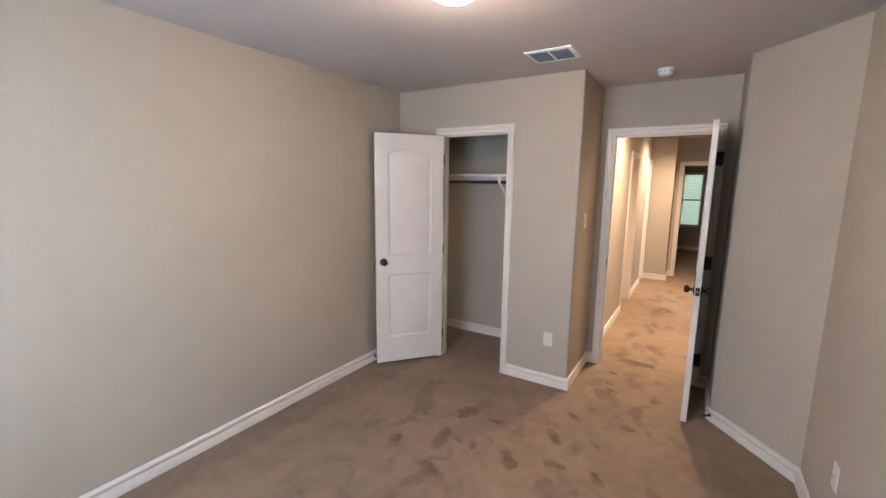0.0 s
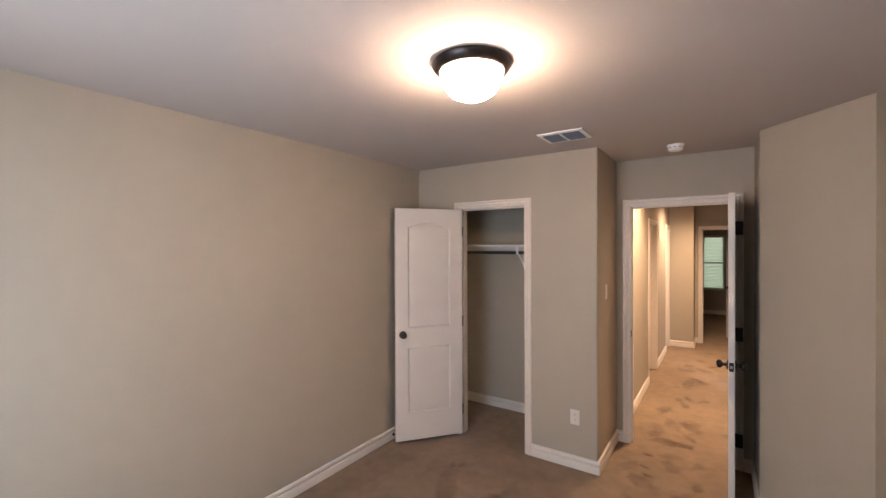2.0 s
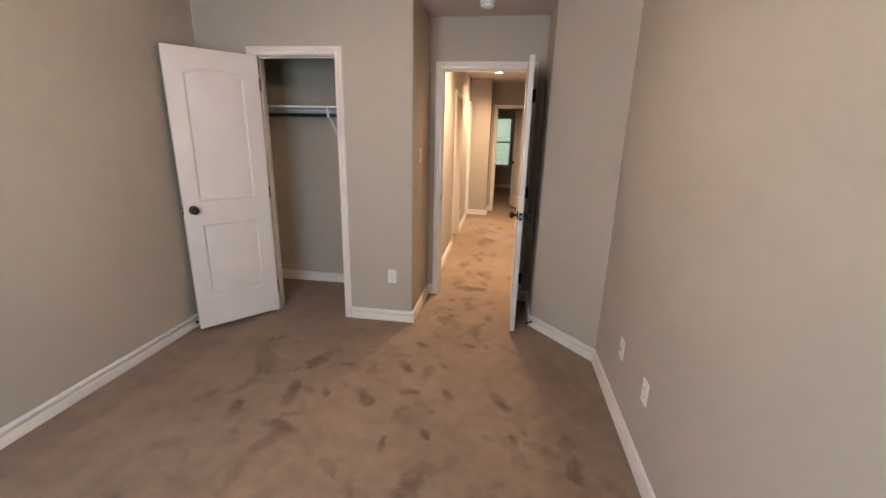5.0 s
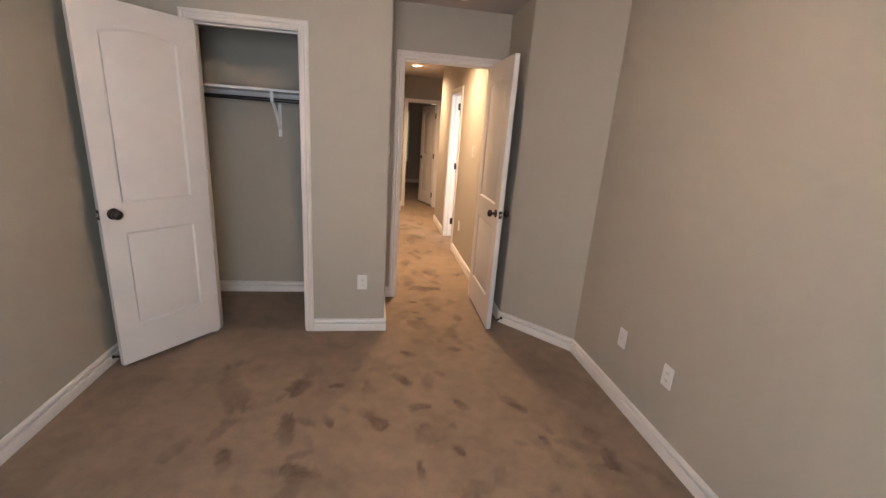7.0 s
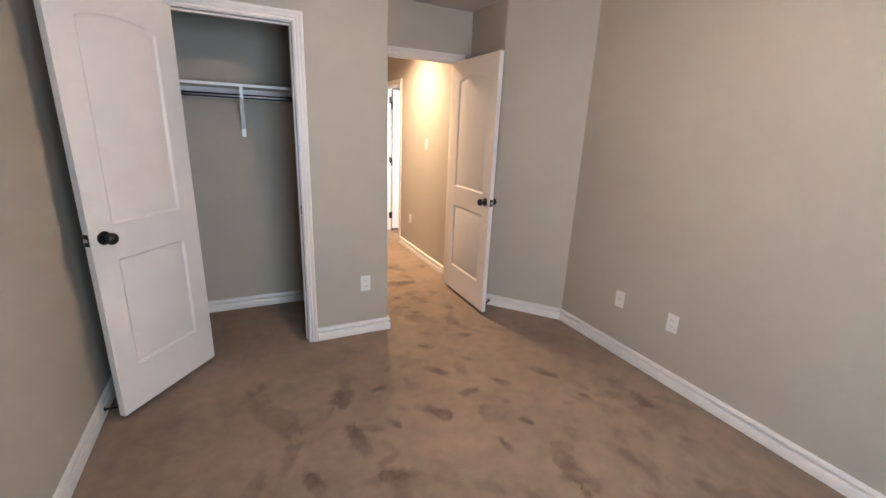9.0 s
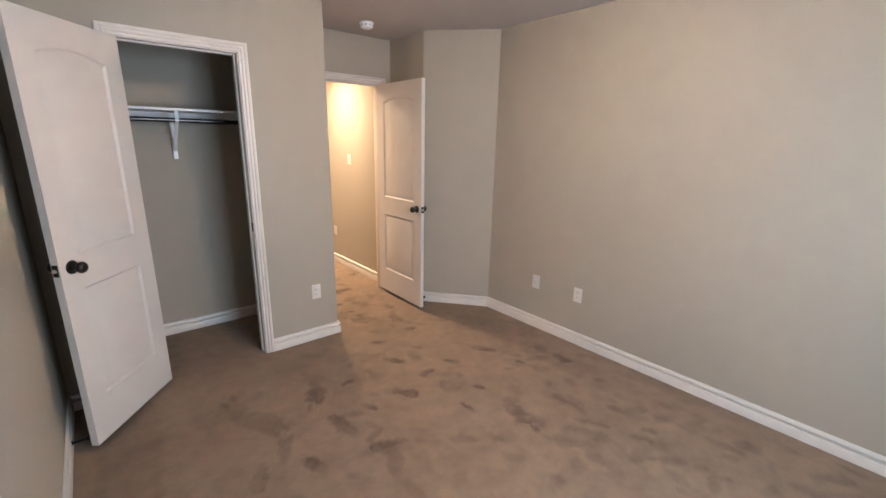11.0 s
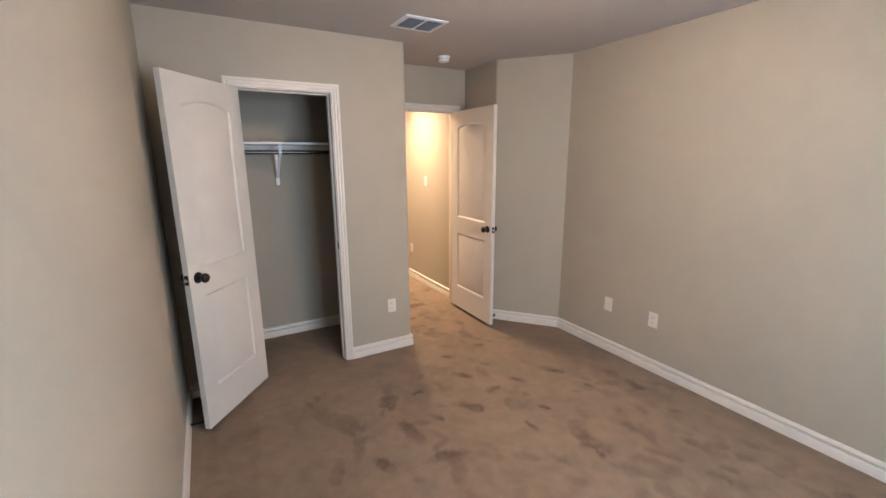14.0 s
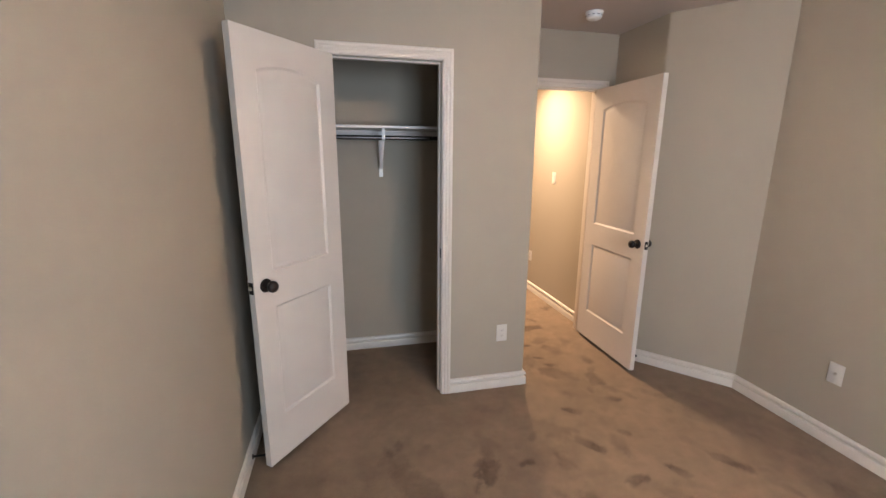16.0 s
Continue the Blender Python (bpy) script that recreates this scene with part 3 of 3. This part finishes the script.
# ---- windows ----
def window(name, place, w, z0, z1, label, blind):
    win = thing(name, Matrix.Identity(4), label, "window", kind="structure")

    def put(bm, nm, mat, par, lab="", smooth=0):
        for v in bm.verts:
            v.co = Vector(place(*v.co))
        return part(nm, bm, mat, par, lab, smooth)
    f = 0.045
    frame_ob = put(sweep(bmesh.new(), ((0, z0), (w, z0), (w, z1), (0, z1)), ((0.0, 0.0), (f, 0.0), (f, 0.03), (f - 0.01, 0.04), (0.0, 0.04)), lambda u, v, d: (u, 0.05 + d, v), closed=True), "window_frame", TRIM, win)
    zm = (z0 + z1) / 2
    put(block(f, w - f, 0.055, 0.085, zm - 0.02, zm + 0.02, bevel=0.003), "meeting_rail", TRIM, win, smooth=40)
    put(block(-0.03, w + 0.03, -0.03, 0.05, z0 - 0.022, z0 - 0.0005, bevel=0.004), "window_sill", TRIM, win, smooth=40)
    for a, b in ((z0 + f, zm - 0.02), (zm + 0.02, z1 - f)):
        pane = put(block(f, w - f, 0.068, 0.072, a, b), "pane", GLASS, win)
        pane.visible_shadow = False
    if blind:
        bm = bmesh.new()
        z = z0 + 0.03
        while z < z1 - 0.03:
            lo = [bm.verts.new((u, d, zz)) for u, d, zz in ((0.01, 0.020, z), (w - 0.01, 0.020, z), (w - 0.01, 0.042, z + 0.026), (0.01, 0.042, z + 0.026))]
            bm.faces.new(lo)
            hi = [bm.verts.new((v.co.x, v.co.y - 0.002, v.co.z + 0.001)) for v in lo]
            bm.faces.new(hi[::-1])
            for i in range(4):
                bm.faces.new((lo[i], hi[i], hi[(i + 1) % 4], lo[(i + 1) % 4]))
            z += 0.036
        put(bm, "blind_slats", BLIND, win, "pale half-closed blind slats")
        put(block(0.008, w - 0.008, 0.008, 0.045, z1 - 0.035, z1 - 0.002, bevel=0.003), "blind_rail", BLIND, win, smooth=40)
    return win


window("window_1", lambda u, d, z: (W0 + u, YB - d, z), W1 - W0, WZ0, WZ1, "white framed bedroom window letting in daylight", False)
window("window_2", lambda u, d, z: (FW0 + u, FB + d, z), FW1 - FW0, FZ0, FZ1, "window with pale blinds, green garden light behind", True)
# window_3 is unseen, added round the side room's lamp
window("window_3", lambda u, d, z: (1.0 + u, 4.815 - d, z), 0.8, 0.88, 2.02, "unseen white framed side-room window, added to let daylight onto the door", False)
tagged(part("backdrop", block(-2.5, 2.5, 14.6, 14.7, -0.5, 4.5), BACK), "hazy green garden light outside", "backdrop", kind="structure")


# ---- bedroom fixtures ----
def ceiling_lamp(m):
    lamp = thing("ceiling_lamp", m, "flush ceiling lamp, dark bronze ring and lit white glass bowl", "ceiling lamp")
    part("ring", lathe(bmesh.new(), ((0.0, 0.0), (0.158, 0.0), (0.162, -0.006), (0.161, -0.012), (0.152, -0.026), (0.142, -0.037), (0.136, -0.040), (0.130, -0.039), (0.120, -0.022), (0.0, -0.020)), Matrix.Identity(4), 64), BRONZE, lamp, smooth=40)
    prof = [(0.127, -0.033)] + [(0.127 * math.cos(a) ** 0.7, -0.033 - 0.112 * math.sin(a)) for a in (radians(d) for d in range(10, 90, 10))] + [(0.0, -0.1455)]
    part("glass_bowl", lathe(bmesh.new(), prof, Matrix.Identity(4), 48), DOME, lamp, "lit frosted white glass bowl", 60)
    part("finial", lathe(bmesh.new(), ((0.0, -0.143), (0.008, -0.1445), (0.008, -0.149), (0.004, -0.154), (0.0, -0.155)), Matrix.Identity(4), 16), BRONZE, lamp, smooth=50)
    return lamp


ceiling_lamp(pose(-0.53, 1.71, H))


def ceiling_vent(m, w=0.30, d=0.26):
    vent = thing("ceiling_vent", m, "white metal ceiling air vent with angled louvres", "air vent")
    fr = 0.028
    part("frame", sweep(bmesh.new(), ((-w / 2, -d / 2), (w / 2, -d / 2), (w / 2, d / 2), (-w / 2, d / 2)), ((0.0, 0.0), (0.002, -0.007), (fr - 0.006, -0.012), (fr, -0.010), (fr, 0.0)), lambda u, v, z: (u, v, z), closed=True), VENTW, vent, smooth=30)
    # no duct behind: a flat dark sheet gives its shade
    part("throat", block(-w / 2 + fr, w / 2 - fr, -d / 2 + fr, d / 2 - fr, -0.002, -0.0005), THROAT_SHADE, vent, "flat dark sheet for the shaded vent throat")
    part("divider", block(-0.006, 0.006, -d / 2 + fr, d / 2 - fr, -0.012, -0.002), VENTW, vent)
    proto = bmesh.new()
    n = 8
    gap = (d - 2 * fr) / n
    half = w / 2 - fr - 0.007
    hexa(proto, -half / 2, half / 2, -0.0105, 0.0105, -0.0006, 0.0006)
    first = part("louvre", proto, SHADED_LOUVRE, vent, "louvre blade, its shade put in as slate grey")
    spots = [(s, i) for s in (-1, 1) for i in range(n)]
    for s, i in spots:
        ob = first if (s, i) == spots[0] else new("louvre", first.data)
        ob.parent = vent
        ob.matrix_local = pose(s * (half / 2 + 0.0065), -d / 2 + fr + gap * (i + 0.5), -0.0085, 34)
    return vent


ceiling_vent(pose(-0.565, 3.02, H))


def smoke_alarm(m):
    al = thing("smoke_alarm", m, "round white plastic smoke alarm on the ceiling", "smoke alarm")
    part("base", lathe(bmesh.new(), ((0, 0), (0.056, 0), (0.057, -0.004), (0.056, -0.014), (0, -0.014)), Matrix.Identity(4), 40), PLASTIC, al, smooth=40)
    part("cover", lathe(bmesh.new(), ((0, -0.0142), (0.051, -0.0142), (0.051, -0.030), (0.045, -0.040), (0.032, -0.046), (0.0, -0.047)), Matrix.Identity(4), 40), PLASTIC, al, smooth=40)
    part("test_button", lathe(bmesh.new(), ((0, -0.0465), (0.009, -0.0465), (0.008, -0.049), (0, -0.0495)), pose(0.012, 0, 0), 16), PLASTIC, al, smooth=40)
    for i in range(10):
        part("slot", block(-0.007, 0.007, -0.0008, 0.0008, -0.026, -0.021), SLOT, al).matrix_local = pose(0, 0, 0, 0, 0, 36 * i) @ pose(0, -0.0505, 0)
    return al


smoke_alarm(pose(0.028, 3.74, H))


def wall_plate(name, m, kind, label, category):
    """A wall plate; the wall lies behind local y = 0 and the plate looks along local -y."""
    p = thing(name, m, label, category)
    plate = part("plate", block(-0.036, 0.036, -0.006, 0.0, -0.058, 0.058, bevel=0.003), PLATE, p, smooth=40)
    if kind == "outlet":
        for s in (-1, 1):
            r = part("receptacle", block(-0.0165, 0.0165, -0.0078, -0.0058, s * 0.0195 - 0.0135, s * 0.0195 + 0.0135, bevel=0.002), PLATE, p, smooth=40)
            for a in (-0.0065, 0.0065):
                part("slot", block(a - 0.0011, a + 0.0011, -0.0082, -0.0077, s * 0.0195 - 0.002, s * 0.0195 + 0.007), SLOT, r)
            part("slot", lathe(bmesh.new(), ((0, 0), (0.0023, 0), (0.0023, 0.0006), (0, 0.0006)), pose(0, -0.0076, s * 0.0195 - 0.007, 90), 10), SLOT, r)
    elif kind == "switch":
        part("rocker", prism(bmesh.new(), ((-0.0165, -0.0058), (0.0165, -0.0058), (0.0165, -0.010), (-0.0165, -0.010)), -0.033, 0.033), PLATE, p)
    else:
        part("socket", lathe(bmesh.new(), ((0, 0), (0.0075, 0), (0.0075, 0.004), (0.0045, 0.004), (0.0045, 0.010), (0, 0.010)), pose(0, -0.0058, 0, 90), 16), NICKEL, p, "threaded cable socket", 40)
    for z in (-0.047, 0.047) if kind != "outlet" else (0.0,):
        part("screw", lathe(bmesh.new(), ((0, 0), (0.003, 0), (0.0026, 0.0012), (0, 0.0014)), pose(0, -0.006, z, 90), 10), PLATE, p)
    return p


wall_plate("wall_outlet", pose(-0.635, YC, 0.397), "outlet", "white duplex outlet on the wall beside the closet", "outlet")
wall_plate("wall_outlet", pose(XR, 2.150, 0.408, 0, 0, -90), "outlet", "white duplex outlet low on the long wall", "outlet")
wall_plate("cable_plate", pose(XR, 2.556, 0.408, 0, 0, -90), "cable", "white cable plate low on the long wall", "wall plate")
wall_plate("light_switch", pose(XJ, 3.74, 1.36, 0, 0, 90), "switch", "white light switch in the bedroom alcove", "light switch")
wall_plate("light_switch", pose(HR, 4.97, 1.33, 0, 0, -90), "switch", "white light switch on the hall wall", "light switch")
wall_plate("wall_outlet", pose(HR, 5.42, 0.41, 0, 0, -90), "outlet", "white duplex outlet low on the hall wall", "outlet")


def door_stop(m, length):
    st = thing("door_stop", m, "black sprung door stop on the baseboard", "door stop")
    prof = [(0.0, 0.0), (0.012, 0.0), (0.012, 0.004), (0.006, 0.006)]
    k = 22
    for i in range(k):
        z = 0.006 + (length - 0.022) * i / k
        prof += [(0.0045, z), (0.0062, z + (length - 0.022) / k * 0.5)]
    prof += [(0.0, length - 0.016)]
    part("spring", lathe(bmesh.new(), prof, Matrix.Identity(4), 12), BLACK, st, smooth=30)
    part("tip", lathe(bmesh.new(), ((0, length - 0.017), (0.008, length - 0.017), (0.0085, length - 0.003), (0.005, length), (0, length)), Matrix.Identity(4), 14), RUBBER, st, "black rubber tip", 40)
    return st


door_stop(pose(XL + 0.016, 3.06, 0.045, 0, 90, 0), 0.075)
_n = Vector((-0.51, -0.427, 0)).normalized()
door_stop(Matrix.Translation((XA + 0.02, YA - 0.024, 0.045)) @ Matrix.Translation(_n * 0.016) @ _n.to_track_quat("Z", "Y").to_matrix().to_4x4(), 0.07)


# ---- closet ----
def closet_shelf():
    sh = thing("closet_shelf", pose(0, 0, 0.010), "white painted closet shelf on wall cleats", "shelf")
    part("board", block(XL + 0.001, XJ - T - 0.001, 3.955, YK - 0.001, 1.715, 1.733, bevel=0.0015), SHELF, sh)
    part("cleat", block(XL + 0.02, XJ - T - 0.02, YK - 0.019, YK - 0.0005, 1.645, 1.7145), SHELF, sh)
    for x0, x1 in ((XL + 0.0005, XL + 0.019), (XJ - T - 0.019, XJ - T - 0.0005)):
        part("cleat", block(x0, x1, 3.965, YK - 0.02, 1.645, 1.7145), SHELF, sh)
    return sh


closet_shelf()
rod = thing("closet_rod", pose(XL + 0.02, 4.01, 1.665, 0, 90, 0), "round metal closet rod under the shelf", "closet rod")
part("tube", lathe(bmesh.new(), ((0, 0), (0.0155, 0), (0.0155, XJ - T - XL - 0.04), (0, XJ - T - XL - 0.04)), Matrix.Identity(4), 20), ROD, rod, smooth=40)


def shelf_bracket(x):
    br = thing("shelf_bracket", pose(x, YK, 0.010), "white metal bracket that holds shelf and rod", "bracket")
    part("wall_leg", block(-0.014, 0.014, -0.0235, -0.0195, 1.38, 1.7145, bevel=0.001), PLASTIC, br)
    part("arm", block(-0.012, 0.012, -0.290, -0.024, 1.7095, 1.7145), PLASTIC, br)
    bm = bmesh.new()
    pts = [(-0.0225, 1.44), (-0.06, 1.47), (-0.12, 1.535), (-0.19, 1.60), (-0.235, 1.632)]
    pts += [(-0.255 + 0.0195 * math.cos(a), 1.655 + 0.0195 * math.sin(a)) for a in (radians(d) for d in range(-40, -200, -20))]
    pts += [(-0.277, 1.68), (-0.28, 1.709)]
    sweep(bm, pts, ((-0.002, -0.011), (0.002, -0.011), (0.002, 0.011), (-0.002, 0.011)), lambda u, v, w: (w, u, v))
    part("brace", bm, PLASTIC, br, smooth=40)
    for z in (1.40, 1.52):
        part("screw", lathe(bmesh.new(), ((0, 0), (0.004, 0), (0.003, 0.002), (0, 0.002)), pose(0, -0.0235, z, 90), 10), NICKEL, br)
    return br


shelf_bracket(-1.342)


# ---- far room ----
far_lamp = thing("hanging_lamp", pose(0.78, 10.8, H), "small hanging ceiling lamp, lit, in the far room", "hanging lamp")
part("canopy", lathe(bmesh.new(), ((0, 0), (0.062, 0), (0.060, -0.012), (0.040, -0.030), (0.010, -0.036), (0, -0.036)), Matrix.Identity(4), 28), BRONZE, far_lamp, smooth=40)
part("rod", lathe(bmesh.new(), ((0, -0.036), (0.009, -0.036), (0.009, -0.26), (0, -0.26)), Matrix.Identity(4), 14), BRONZE, far_lamp, smooth=40)
part("housing", lathe(bmesh.new(), ((0, -0.26), (0.075, -0.262), (0.095, -0.29), (0.095, -0.34), (0.080, -0.375), (0, -0.376)), Matrix.Identity(4), 32), PLASTIC, far_lamp, smooth=40)
part("glass_bowl", lathe(bmesh.new(), ((0.0, -0.44), (0.0, -0.441), (0.075, -0.442), (0.082, -0.455), (0.070, -0.50), (0.04, -0.53), (0.0, -0.538)), Matrix.Identity(4), 28), FAR_GLOW, far_lamp, "lit glass bowl", 50)
part("neck", lathe(bmesh.new(), ((0, -0.376), (0.03, -0.377), (0.03, -0.4415), (0, -0.442)), Matrix.Identity(4), 18), BRONZE, far_lamp, smooth=40)


# ---- hall ceiling lights ----
def can_light(m):
    c = thing("recessed_light", m, "round recessed ceiling light, lit warm white", "recessed light", "recessed lights in the hall")
    part("trim_ring", lathe(bmesh.new(), ((0.062, -0.002), (0.066, -0.010), (0.088, -0.007), (0.092, 0.0), (0.062, 0.0)), Matrix.Identity(4), 40), PLASTIC, c, smooth=40)
    part("lens", lathe(bmesh.new(), ((0.0615, -0.003), (0.045, -0.007), (0.0, -0.009)), Matrix.Identity(4), 32), CAN, c, "lit lens", 40)
    return c


first_can = can_light(pose(-0.02, 5.05, H))
copy_thing(first_can, pose(0.04, 7.47, H))
for x, y in ((-0.02, 5.05), (0.04, 7.47)):
    beam = bpy.data.lights.new("recessed_light_beam", "SPOT")
    beam.energy, beam.color, beam.spot_size, beam.spot_blend, beam.shadow_soft_size = CAN_WATTS, CAN_COLOUR, radians(160), 1.0, 0.10
    new("recessed_light_beam", beam).matrix_world = pose(x, y, H - 0.022)
